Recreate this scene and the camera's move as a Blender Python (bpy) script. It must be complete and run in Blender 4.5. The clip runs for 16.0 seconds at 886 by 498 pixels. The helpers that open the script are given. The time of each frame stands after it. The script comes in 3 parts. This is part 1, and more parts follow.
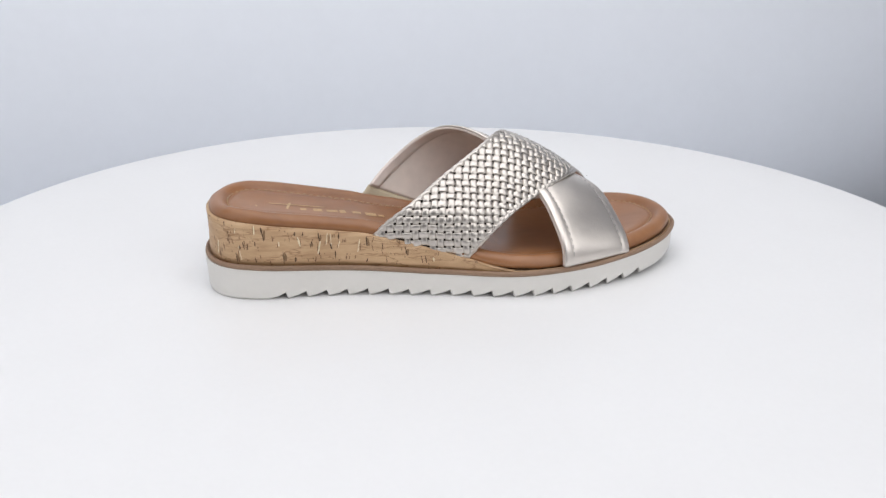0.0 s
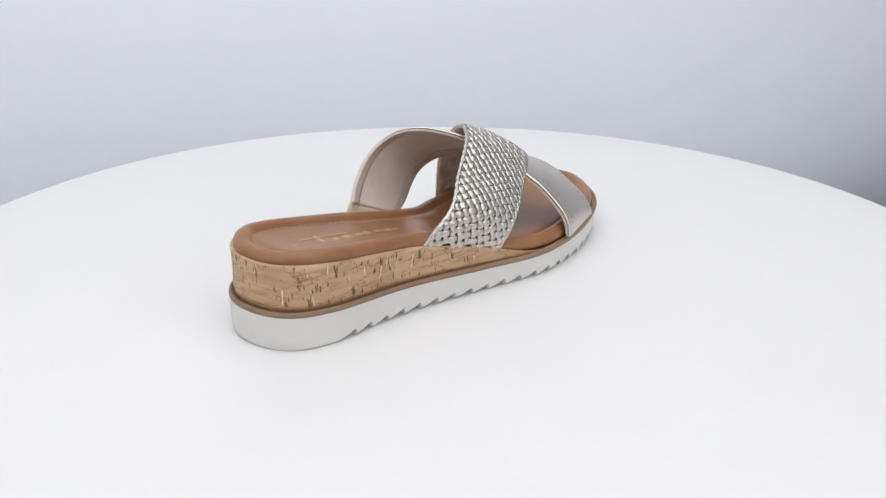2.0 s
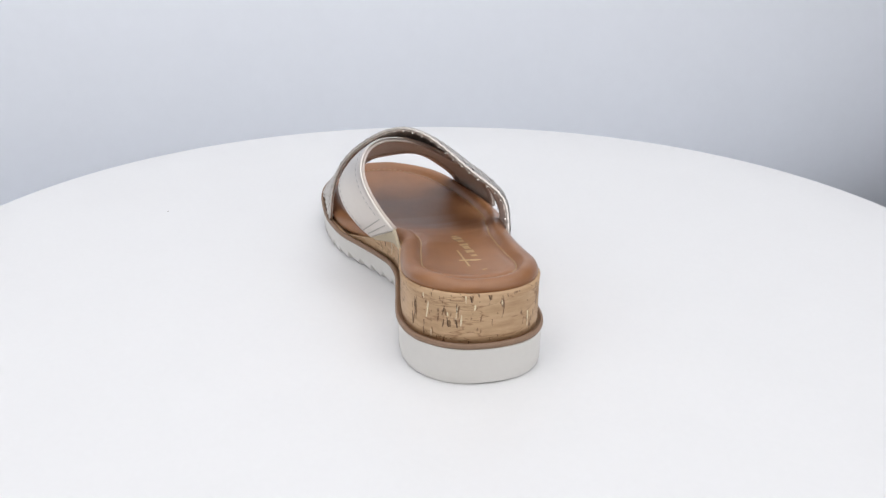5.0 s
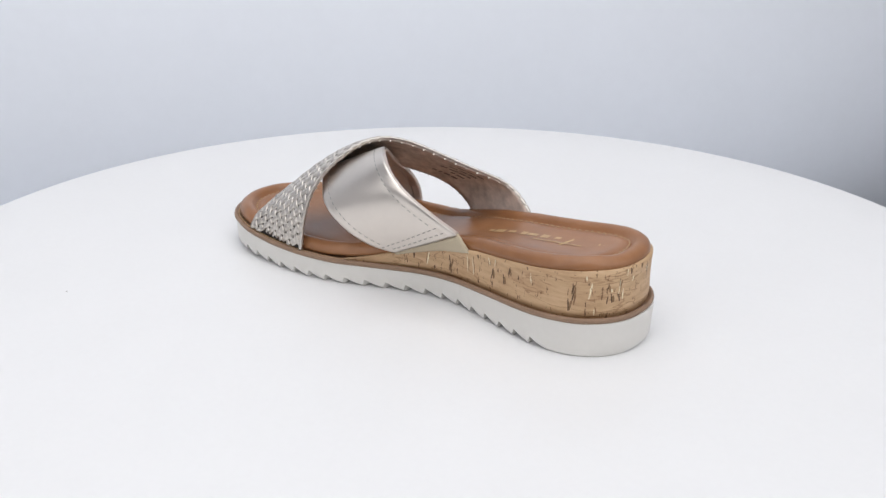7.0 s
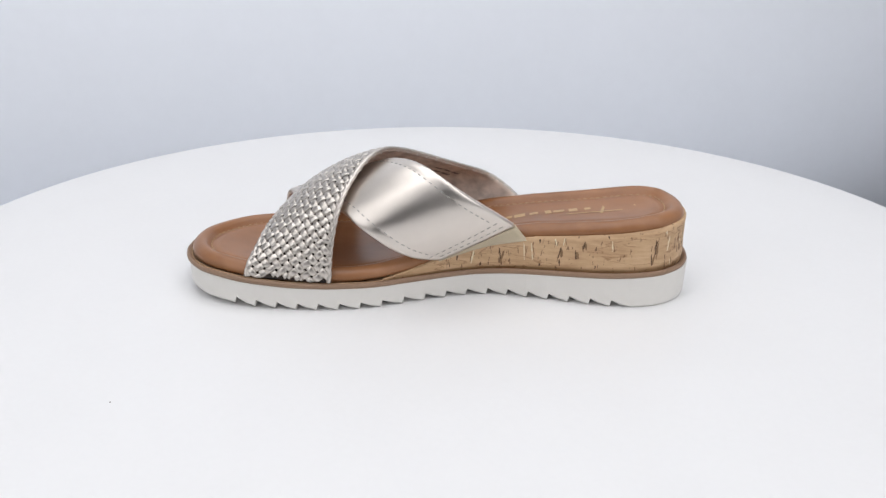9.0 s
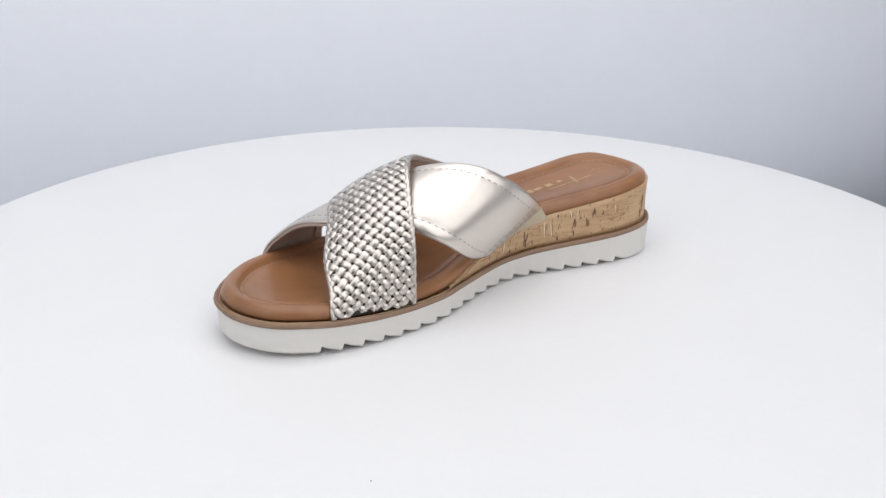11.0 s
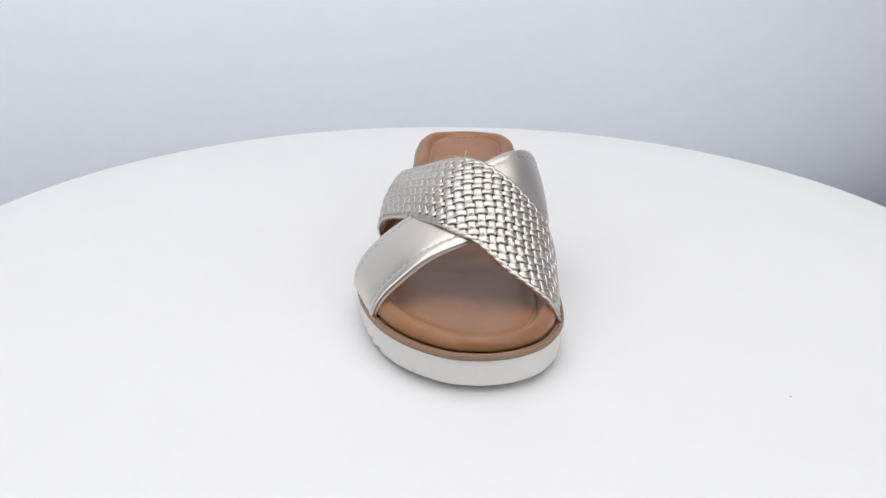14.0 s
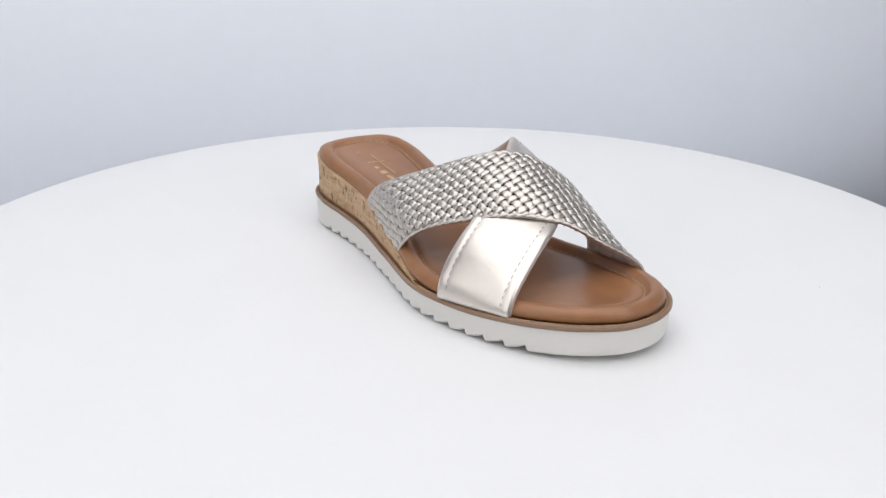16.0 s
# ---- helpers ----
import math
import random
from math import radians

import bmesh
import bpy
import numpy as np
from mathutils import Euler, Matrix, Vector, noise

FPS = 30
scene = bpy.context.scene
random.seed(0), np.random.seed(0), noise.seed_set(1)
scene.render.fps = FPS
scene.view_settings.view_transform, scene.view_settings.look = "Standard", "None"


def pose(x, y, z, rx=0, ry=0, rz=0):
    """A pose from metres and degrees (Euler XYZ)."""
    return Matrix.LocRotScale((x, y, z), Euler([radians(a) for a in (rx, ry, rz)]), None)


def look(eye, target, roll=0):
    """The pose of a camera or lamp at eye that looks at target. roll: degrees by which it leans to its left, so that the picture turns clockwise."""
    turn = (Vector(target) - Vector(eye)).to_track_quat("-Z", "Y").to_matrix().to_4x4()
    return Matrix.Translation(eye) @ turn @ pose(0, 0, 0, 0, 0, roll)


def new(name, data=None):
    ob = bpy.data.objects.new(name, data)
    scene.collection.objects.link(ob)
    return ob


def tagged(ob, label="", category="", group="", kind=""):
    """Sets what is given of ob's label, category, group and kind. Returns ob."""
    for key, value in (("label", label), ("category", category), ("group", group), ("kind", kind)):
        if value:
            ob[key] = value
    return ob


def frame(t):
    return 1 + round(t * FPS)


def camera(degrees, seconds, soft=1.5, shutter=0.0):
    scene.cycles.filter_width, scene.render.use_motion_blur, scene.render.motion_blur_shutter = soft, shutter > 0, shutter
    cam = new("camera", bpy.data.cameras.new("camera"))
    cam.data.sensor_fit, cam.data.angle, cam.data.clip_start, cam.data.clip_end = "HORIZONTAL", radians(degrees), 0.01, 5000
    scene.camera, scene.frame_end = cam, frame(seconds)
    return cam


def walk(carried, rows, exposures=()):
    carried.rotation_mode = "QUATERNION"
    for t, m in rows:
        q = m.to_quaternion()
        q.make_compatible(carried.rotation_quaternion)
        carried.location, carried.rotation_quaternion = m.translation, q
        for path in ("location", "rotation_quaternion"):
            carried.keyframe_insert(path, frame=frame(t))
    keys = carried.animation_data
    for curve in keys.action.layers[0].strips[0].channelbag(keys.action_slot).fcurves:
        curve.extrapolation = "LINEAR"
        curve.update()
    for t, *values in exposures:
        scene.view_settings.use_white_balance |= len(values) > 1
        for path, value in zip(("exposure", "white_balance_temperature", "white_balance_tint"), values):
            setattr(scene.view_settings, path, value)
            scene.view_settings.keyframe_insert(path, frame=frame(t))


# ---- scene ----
# The camera stands still before a photo turntable that turns a sandal about the world's origin.
EYE = Vector((-0.0012, -0.51, 0.2161))
CAM_POSE = Matrix.Translation(EYE) @ pose(0, 0, 0, 90 - 21.815, 0, -0.006) @ pose(0, 0, 0, 0, 0, 0.193)
cam = camera(47.243, 16.0, soft=1.4)
walk(cam, [(0.0, CAM_POSE), (16.0, CAM_POSE)])
TURN_RATE = 18.39  # degrees a second

# ---- world, light ----
world = bpy.data.worlds.new("world")
scene.world = world
world.use_nodes = True
world.node_tree.nodes["Background"].inputs[0].default_value = (0.80, 0.84, 0.92, 1)
world.node_tree.nodes["Background"].inputs[1].default_value = 0.25
scene.view_settings.exposure = 0.0


def soft_light(name, at, to, sx, sy, watts, colour):
    data = bpy.data.lights.new(name, "AREA")
    data.shape, data.size, data.size_y, data.energy, data.color = "RECTANGLE", sx, sy, watts, colour
    ob = new(name, data)
    ob.matrix_world = look(at, to)
    return ob


soft_light("overhead_softbox", (0.0, -0.14, 1.25), (0.0, -0.14, 0.0), 1.6, 1.55, 13.5, (0.99, 0.985, 0.995))
soft_light("key_softbox", (0.82, -0.80, 0.70), (0, 0.05, 0), 1.15, 1.05, 5.3, (0.99, 0.985, 0.995))
soft_light("fill_softbox", (-0.9, -0.8, 0.72), (0, 0.05, 0), 1.2, 1.05, 4.6, (0.99, 0.985, 0.995))


# ---- materials ----
def mat(name):
    m = bpy.data.materials.new(name)
    m.use_nodes = True
    nt = m.node_tree
    return m, nt, nt.nodes["Principled BSDF"]


def node(nt, kind, **sets):
    n = nt.nodes.new(kind)
    for key, value in sets.items():
        n.inputs[key.replace("_", " ")].default_value = value
    return n


def coords(nt, scale=(1, 1, 1), rot=(0, 0, 0)):
    tc = nt.nodes.new("ShaderNodeTexCoord")
    mp = nt.nodes.new("ShaderNodeMapping")
    mp.inputs["Scale"].default_value = scale
    mp.inputs["Rotation"].default_value = rot
    nt.links.new(tc.outputs["Object"], mp.inputs["Vector"])
    return mp.outputs["Vector"]


def noise_tex(nt, vec, scale, detail=3.0, rough=0.55):
    n = nt.nodes.new("ShaderNodeTexNoise")
    n.inputs["Scale"].default_value, n.inputs["Detail"].default_value, n.inputs["Roughness"].default_value = scale, detail, rough
    nt.links.new(vec, n.inputs["Vector"])
    return n.outputs["Fac"]


def ramp(nt, fac, stops):
    r = nt.nodes.new("ShaderNodeValToRGB")
    els = r.color_ramp.elements
    while len(els) < len(stops):
        els.new(0.5)
    for e, (pos, col) in zip(els, stops):
        e.position, e.color = pos, (*col, 1)
    nt.links.new(fac, r.inputs["Fac"])
    return r.outputs["Color"]


def mix(nt, fac, a, b, blend="MIX"):
    m = nt.nodes.new("ShaderNodeMix")
    m.data_type, m.blend_type = "RGBA", blend
    for sock, val in ((m.inputs[0], fac), (m.inputs[6], a), (m.inputs[7], b)):
        if hasattr(val, "is_linked"):
            nt.links.new(val, sock)
        elif isinstance(val, tuple):
            sock.default_value = (*val, 1)
        else:
            sock.default_value = val
    return m.outputs[2]


def bump(nt, bsdf, height, strength, dist):
    b = nt.nodes.new("ShaderNodeBump")
    b.inputs["Strength"].default_value, b.inputs["Distance"].default_value = strength, dist
    nt.links.new(height, b.inputs["Height"])
    nt.links.new(b.outputs["Normal"], bsdf.inputs["Normal"])


def plain(name, col, rough, metal=0.0, var=0.06, scale=300.0, relief=0.1, dist=0.0003, big=18.0):
    """A surface with fine grain and a slow drift of tone."""
    m, nt, bs = mat(name)
    v = coords(nt)
    fine, slow = noise_tex(nt, v, scale, 4), noise_tex(nt, v, big, 2)
    lo, hi = tuple(c * (1 - var) for c in col), tuple(min(1, c * (1 + var)) for c in col)
    base = mix(nt, 0.5, ramp(nt, fine, [(0.3, lo), (0.7, hi)]), ramp(nt, slow, [(0.3, lo), (0.7, hi)]))
    nt.links.new(base, bs.inputs["Base Color"])
    bs.inputs["Roughness"].default_value, bs.inputs["Metallic"].default_value = rough, metal
    bump(nt, bs, fine, relief, dist)
    return m


M_DISC = plain("white_laminate", (0.80, 0.80, 0.805), 0.42, var=0.012, relief=0.02)
M_DROP = plain("backdrop_paper", (0.85, 0.88, 0.935), 0.9, var=0.012, scale=80, relief=0.03)
M_RUBBER = plain("white_rubber", (0.74, 0.72, 0.685), 0.5, var=0.02, relief=0.06)
M_WELT = plain("tan_welt", (0.265, 0.168, 0.108), 0.55, var=0.15, scale=500, relief=0.2)
M_LINING = plain("beige_lining", (0.71, 0.622, 0.562), 0.7, var=0.09, scale=160, relief=0.2, dist=0.0005, big=45)
M_SMUDGED = plain("smudged_lining", (0.65, 0.56, 0.50), 0.7, var=0.3, scale=220, relief=0.2, dist=0.0006, big=110)
M_METAL = plain("champagne_metallic_leather", (0.71, 0.657, 0.605), 0.33, metal=1.0, var=0.03, scale=130, big=60)


def crease(m, broad, fine):
    """Soft creases under the fine grain of a foil-coated leather."""
    nt = m.node_tree
    bs = nt.nodes["Principled BSDF"]
    v = coords(nt)
    height = mix(nt, 0.18, noise_tex(nt, v, broad, 3, 0.5), noise_tex(nt, v, fine, 4, 0.6))
    bump(nt, bs, height, 0.32, 0.0011)
    rough = nt.nodes.new("ShaderNodeMapRange")
    rough.inputs["To Min"].default_value, rough.inputs["To Max"].default_value = 0.26, 0.42
    nt.links.new(noise_tex(nt, v, 55, 4, 0.6), rough.inputs["Value"])
    nt.links.new(rough.outputs["Result"], bs.inputs["Roughness"])


crease(M_METAL, 70, 420)
M_STRAND = plain("champagne_woven_leather", (0.60, 0.557, 0.512), 0.31, metal=1.0, var=0.08, scale=350, relief=0.15, dist=0.0002)
# near-black colour stands in for the shade in the gaps between strips
M_GAP_SHADE = plain("painted_gap_shade", (0.045, 0.037, 0.032), 0.8, var=0.1)
M_HEM = plain("beige_metallic_hem", (0.66, 0.57, 0.52), 0.42, metal=0.35, var=0.08, scale=200, relief=0.2, dist=0.0004, big=50)
M_PRINT = plain("grey_print", (0.20, 0.17, 0.155), 0.7, var=0.25, scale=600)
M_GUSSET = plain("beige_elastic", (0.55, 0.47, 0.34), 0.8, var=0.06, scale=900, relief=0.3)
M_GOLD = plain("gold_foil", (0.57, 0.39, 0.20), 0.4, metal=0.4, var=0.25, scale=500)
M_THREAD = plain("beige_thread", (0.47, 0.33, 0.20), 0.7, var=0.05)
M_THREAD_GREY = plain("grey_thread", (0.40, 0.375, 0.345), 0.6, var=0.05)
M_DARK = plain("dark_fleck", (0.11, 0.062, 0.035), 0.8, var=0.2)
M_SHINE = plain("gilt_fleck", (0.80, 0.69, 0.48), 0.35, metal=0.6, var=0.3, scale=900)
M_BROWN = plain("brown_fleck", (0.25, 0.148, 0.078), 0.8, var=0.4, scale=600)


def cork_material():
    m, nt, bs = mat("cork_veneer")
    v, flat, up = coords(nt), coords(nt, (1, 1, 6)), coords(nt, (9, 9, 3))
    grain, lines, cloud = noise_tex(nt, flat, 70, 5, 0.7), noise_tex(nt, flat, 26, 3, 0.6), noise_tex(nt, v, 45, 4, 0.6)
    base = ramp(nt, grain, [(0.28, (0.40, 0.24, 0.125)), (0.5, (0.56, 0.365, 0.205)), (0.72, (0.68, 0.475, 0.29))])
    base = mix(nt, 0.4, base, ramp(nt, cloud, [(0.3, (0.42, 0.25, 0.13)), (0.7, (0.64, 0.44, 0.26))]))
    seams = ramp(nt, lines, [(0.485, (0, 0, 0)), (0.5, (0.8, 0.8, 0.8)), (0.515, (0, 0, 0))])
    base = mix(nt, seams, base, (0.30, 0.155, 0.07))
    pore = noise_tex(nt, up, 42, 3, 0.6)
    base = mix(nt, ramp(nt, pore, [(0.63, (0, 0, 0)), (0.67, (0.9, 0.9, 0.9))]), base, (0.15, 0.075, 0.035))
    nt.links.new(base, bs.inputs["Base Color"])
    bs.inputs["Roughness"].default_value = 0.55
    bump(nt, bs, mix(nt, 0.5, grain, pore), 0.25, 0.0004)
    return m


def leather_material():
    m, nt, bs = mat("tan_leather")
    v = coords(nt)
    patch, streak, fine = noise_tex(nt, v, 22, 4, 0.6), noise_tex(nt, coords(nt, (1.0, 2.2, 1.0)), 70, 5, 0.65), noise_tex(nt, v, 900, 3)
    base = ramp(nt, patch, [(0.3, (0.20, 0.084, 0.033)), (0.55, (0.31, 0.138, 0.057)), (0.75, (0.39, 0.186, 0.085))])
    base = mix(nt, 0.22, base, ramp(nt, streak, [(0.3, (0.21, 0.092, 0.042)), (0.7, (0.35, 0.17, 0.085))]))
    nt.links.new(base, bs.inputs["Base Color"])
    gloss = nt.nodes.new("ShaderNodeMapRange")
    gloss.inputs["To Min"].default_value, gloss.inputs["To Max"].default_value = 0.24, 0.40
    nt.links.new(patch, gloss.inputs["Value"])
    nt.links.new(gloss.outputs["Result"], bs.inputs["Roughness"])
    bump(nt, bs, mix(nt, 0.12, fine, streak), 0.09, 0.0003)
    return m


M_LEATHER = leather_material()
M_CORK = cork_material()


# ---- mesh helpers ----
def mesh_of(name, verts, faces, material, smooth=True):
    me = bpy.data.meshes.new(name)
    me.from_pydata([tuple(v) for v in verts], [], faces)
    me.materials.append(material)
    if smooth:
        me.polygons.foreach_set("use_smooth", [True] * len(me.polygons))
    me.update()
    return me


def part(name, bm_or_mesh, material, parent, label=""):
    """Links a bmesh or mesh as one mesh object under a thing or a part."""
    if isinstance(bm_or_mesh, bmesh.types.BMesh):
        me = bpy.data.meshes.new(name)
        bm_or_mesh.to_mesh(me)
        bm_or_mesh.free()
        me.materials.append(material)
    else:
        me = bm_or_mesh
    ob = new(name, me)
    ob.parent = parent
    if label:
        tagged(ob, label)
    return ob


def box_mesh(name, sx, sy, sz, material, bevel=0.0):
    bm = bmesh.new()
    bmesh.ops.create_cube(bm, size=1)
    bmesh.ops.scale(bm, vec=(sx, sy, sz), verts=bm.verts)
    if bevel:
        bmesh.ops.bevel(bm, geom=bm.edges[:], offset=bevel, segments=2, affect="EDGES")
    me = bpy.data.meshes.new(name)
    bm.to_mesh(me)
    bm.free()
    me.materials.append(material)
    return me


def grid_faces(nu, nv, wrap=False):
    out = []
    for i in range(nu if wrap else nu - 1):
        for j in range(nv - 1):
            a, b = i * nv + j, ((i + 1) % nu) * nv + j
            out.append((a, b, b + 1, a + 1))
    return out


# ---- the studio ----
def lathe(profile, n):
    verts, faces = [], []
    for i in range(n):
        a = 2 * math.pi * i / n
        verts += [(r * math.cos(a), r * math.sin(a), z) for r, z in profile]
    return verts, grid_faces(n, len(profile), True)


DISC_R = 0.3075


def build_turntable():
    base = new("turntable")
    base.location = (0, 0, 0)
    tagged(base, "round white turntable with a smooth matt laminate top", "turntable")
    r = DISC_R
    prof = [(0.0, 0.0), (0.05, 0.0), (0.15, 0.0), (0.25, 0.0), (r - 0.006, 0.0), (r - 0.0025, -0.0006), (r - 0.0006, -0.0022), (r, -0.0045),
            (r, -0.014), (r - 0.001, -0.017), (r - 0.004, -0.018), (0.0, -0.018)]
    v, f = lathe([(a, b - 0.0008) for a, b in prof], 160)
    part("disc", mesh_of("disc", v, f, M_DISC), M_DISC, base)
    v, f = lathe([(0.0, -0.019), (0.11, -0.019), (0.115, -0.022), (0.115, -0.359), (0.0, -0.359)], 64)
    part("hub", mesh_of("hub", v, f, M_DISC), M_DISC, base)
    return base


turntable = build_turntable()


def build_studio():
    # a paper backdrop that bows gently towards the turntable and leans back above and below
    prof = [(0.67 + 1.25 * (z + 0.1) ** 2, z) for z in np.linspace(-0.36, 0.14, 21)] + [(0.742 + 0.2 * 0.6, 0.74), (0.742 + 0.2 * 1.56, 1.7)]
    xs = [-1.7, -1.2, -0.8, -0.4, 0, 0.2, 0.3, 0.4, 0.5, 0.6, 0.7, 0.8, 1.2, 1.7]
    verts = [(x, float(y) + 0.24 * x + 0.3 * min(0.6, max(0.0, x - 0.2)) ** 2, float(z)) for x in xs for y, z in prof]
    tagged(new("backdrop", mesh_of("backdrop", verts, grid_faces(len(xs), len(prof)), M_DROP)), "pale blue-grey hanging paper studio backdrop", "backdrop", kind="structure")
    # added pale sheet, out of view, that bounces light up to the lower backdrop
    sheet = new("bounce_sheet", box_mesh("bounce_sheet", 3.4, 1.08, 0.004, M_DROP))
    sheet.location = (0, 0.16, -0.362)
    tagged(sheet, "unseen pale sheet added on the studio floor to bounce light", "backdrop", kind="structure")
    white = plain("white_wall_paint", (0.78, 0.78, 0.79), 0.9, var=0.02, scale=60)
    # unseen dark floor and an added curtain, dark only to reflect in the straps
    grey = plain("unseen_dark_reflection", (0.05, 0.05, 0.053), 0.9, var=0.02, scale=60)
    for nm, sx, sy, sz, at in (("wall_west", 0.05, 3.9, 2.2, (-1.73, -0.35, 0.75)), ("wall_east", 0.05, 3.9, 2.2, (1.73, -0.35, 0.75)), ("wall_north", 3.41, 0.05, 2.1, (0, 1.57, 0.66)),
                               ("wall_south", 3.5, 0.05, 2.2, (0, -1.63, 0.75)), ("curtain", 1.7, 0.02, 1.2, (0, -1.58, 0.25)), ("ceiling", 3.5, 3.9, 0.05, (0, -0.35, 1.736)), ("floor", 3.5, 3.9, 0.05, (0, -0.35, -0.39))):
        ob = new(nm, box_mesh(nm, sx, sy, sz, grey if nm in ("curtain", "floor") else white))
        ob.location = at
        tagged(ob, ("added unseen dark studio " if nm in ("curtain", "floor") else "plain white painted studio ") + nm.split("_")[0], nm.split("_")[0], kind="structure")


build_studio()

# ---- the sandal: lengths in millimetres from the back of the heel, x to the toe, y to the inner side ----
AX, AY, AT = -0.1259, -0.0094, radians(10.4)


def at_mm(x, y, z):
    x, y, z = x / 1000, y / 1000, z / 1000
    return (AX + math.cos(AT) * x - math.sin(AT) * y, AY + math.sin(AT) * x + math.cos(AT) * y, z)


OUTER = [(0.7, -5), (1.4, -12.5), (4.1, -20.8), (9.6, -28.0), (18.7, -32.9), (32, -35.4), (50, -35.5), (70, -36.5), (90, -39.5), (110, -44), (124, -47), (138, -50.5), (152, -53.5),
         (165, -54.5), (180, -53), (197, -49.5), (215, -43.7), (230, -36.8), (242, -28), (251, -17.5), (257, -6.5)]
INNER = [(258.3, 4), (257.3, 13.3), (253, 23.3), (245.2, 32), (235.3, 37.4), (222, 41.3), (205, 42.6), (187, 42.4), (173, 40.7), (159, 37.5), (146, 32), (134, 27), (122, 22.5),
         (110, 19), (98, 18), (88, 18.5), (78, 20), (66, 22), (52, 24.5), (38, 26.4), (25, 25.8), (15.6, 22.7), (8.8, 17.2), (4.1, 10.8), (1.3, 3.0)]
EDGE_Z = [(0, 41.0), (9, 41.0), (22, 40.1), (50, 36.5), (78, 33), (100, 28.5), (120, 23), (140, 17), (152, 15), (167, 14), (182, 14.1), (199, 14.5), (216, 15.7), (236, 17.4), (260, 18.4)]
WELT_Z = [(0, 19), (22, 18.8), (50, 17.2), (80, 16), (110, 14.7), (138, 13.9), (152, 13.7), (182, 14), (199, 14.4), (216, 15.6), (236, 17.3), (260, 18.3)]
LIFT_Z = [(0, 0.3), (1.5, -0.2), (4, -0.6), (8, -0.8), (195, -0.8), (210, -0.1), (222, 0.4), (235, 1.4), (259, 3.3)]


def lerp_at(table, x):
    return float(np.interp(x, [a for a, _ in table], [b for _, b in table]))


def smooth_closed(points, per):
    pts, n, out = np.array(points, float), len(points), []
    for i in range(n):
        p0, p1, p2, p3 = (pts[(i + k) % n] for k in (-1, 0, 1, 2))
        for k in range(per):
            t = k / per
            out.append(0.5 * (2 * p1 + (p2 - p0) * t + (2 * p0 - 5 * p1 + 4 * p2 - p3) * t * t + (3 * p1 - p0 - 3 * p2 + p3) * t ** 3))
    return np.array(out)


def even(curve, step, closed=True):
    c = np.vstack([curve, curve[:1]]) if closed else np.array(curve, float)
    s = np.concatenate([[0], np.cumsum(np.linalg.norm(np.diff(c, axis=0), axis=1))])
    n = max(2, int(round(s[-1] / step)))
    t = np.linspace(0, s[-1], n, endpoint=False) if closed else np.linspace(0, s[-1], n + 1)
    return np.stack([np.interp(t, s, c[:, k]) for k in range(c.shape[1])], 1)


OUTLINE = even(smooth_closed(OUTER + INNER, 8), 2.0)


def outward(curve):
    d = np.roll(curve, -1, 0) - np.roll(curve, 1, 0)
    d /= np.linalg.norm(d, axis=1)[:, None]
    return np.stack([d[:, 1], -d[:, 0]], 1)


NORMAL = outward(OUTLINE)
SPINE = [(28, -4.5), (60, -6.5), (100, -11.5), (150, -9.5), (190, -4), (222, 3)]


def ring_mesh(name, rings, material, cap=True):
    """Rings of the outline, each a function of (x, y, nx, ny) to a point in millimetres."""
    n, verts = len(OUTLINE), []
    for (x, y), (nx, ny) in zip(OUTLINE, NORMAL):
        verts += [at_mm(*r(x, y, nx, ny)) for r in rings]
    faces = grid_faces(n, len(rings), True)
    if cap:
        k = len(rings)
        faces += [tuple(i * k for i in range(n))[::-1], tuple(i * k + k - 1 for i in range(n))]
    return mesh_of(name, verts, faces, material)


def heel_in(x, y):
    """How far the top of the wedge draws in round the heel (it flares a little)."""
    return 0.2 * math.exp(-(x / 20.0) ** 2)


def bed_in(x):
    """How far the leather stands in from the edge where the straps tuck in."""
    return 1.6 + 0.7 * math.exp(-(x / 26.0) ** 2) + 0.7 * max(0.0, min(1.0, (x - 66) / 18))


def offset_ring(d, zf, lean=0.0):
    """lean: how far the ring draws in at the heel, as a share of the wedge's slope there."""
    def ring(x, y, nx, ny):
        e = d - lean * heel_in(x, y)
        return (x + nx * e, y + ny * e, zf(x))
    return ring


sandal = new("sandal")
tagged(sandal, "tan leather slide sandal with crossed metallic straps and cork wedge", "sandal")


def side_y(x):
    """Outer and inner edge of the outline at a station x."""
    ys = []
    n = len(OUTLINE)
    for i in range(n):
        (x0, y0), (x1, y1) = OUTLINE[i], OUTLINE[(i + 1) % n]
        if (x0 - x) * (x1 - x) <= 0 and x0 != x1:
            ys.append(y0 + (y1 - y0) * (x - x0) / (x1 - x0))
    return (min(ys), max(ys)) if ys else (0.0, 0.0)


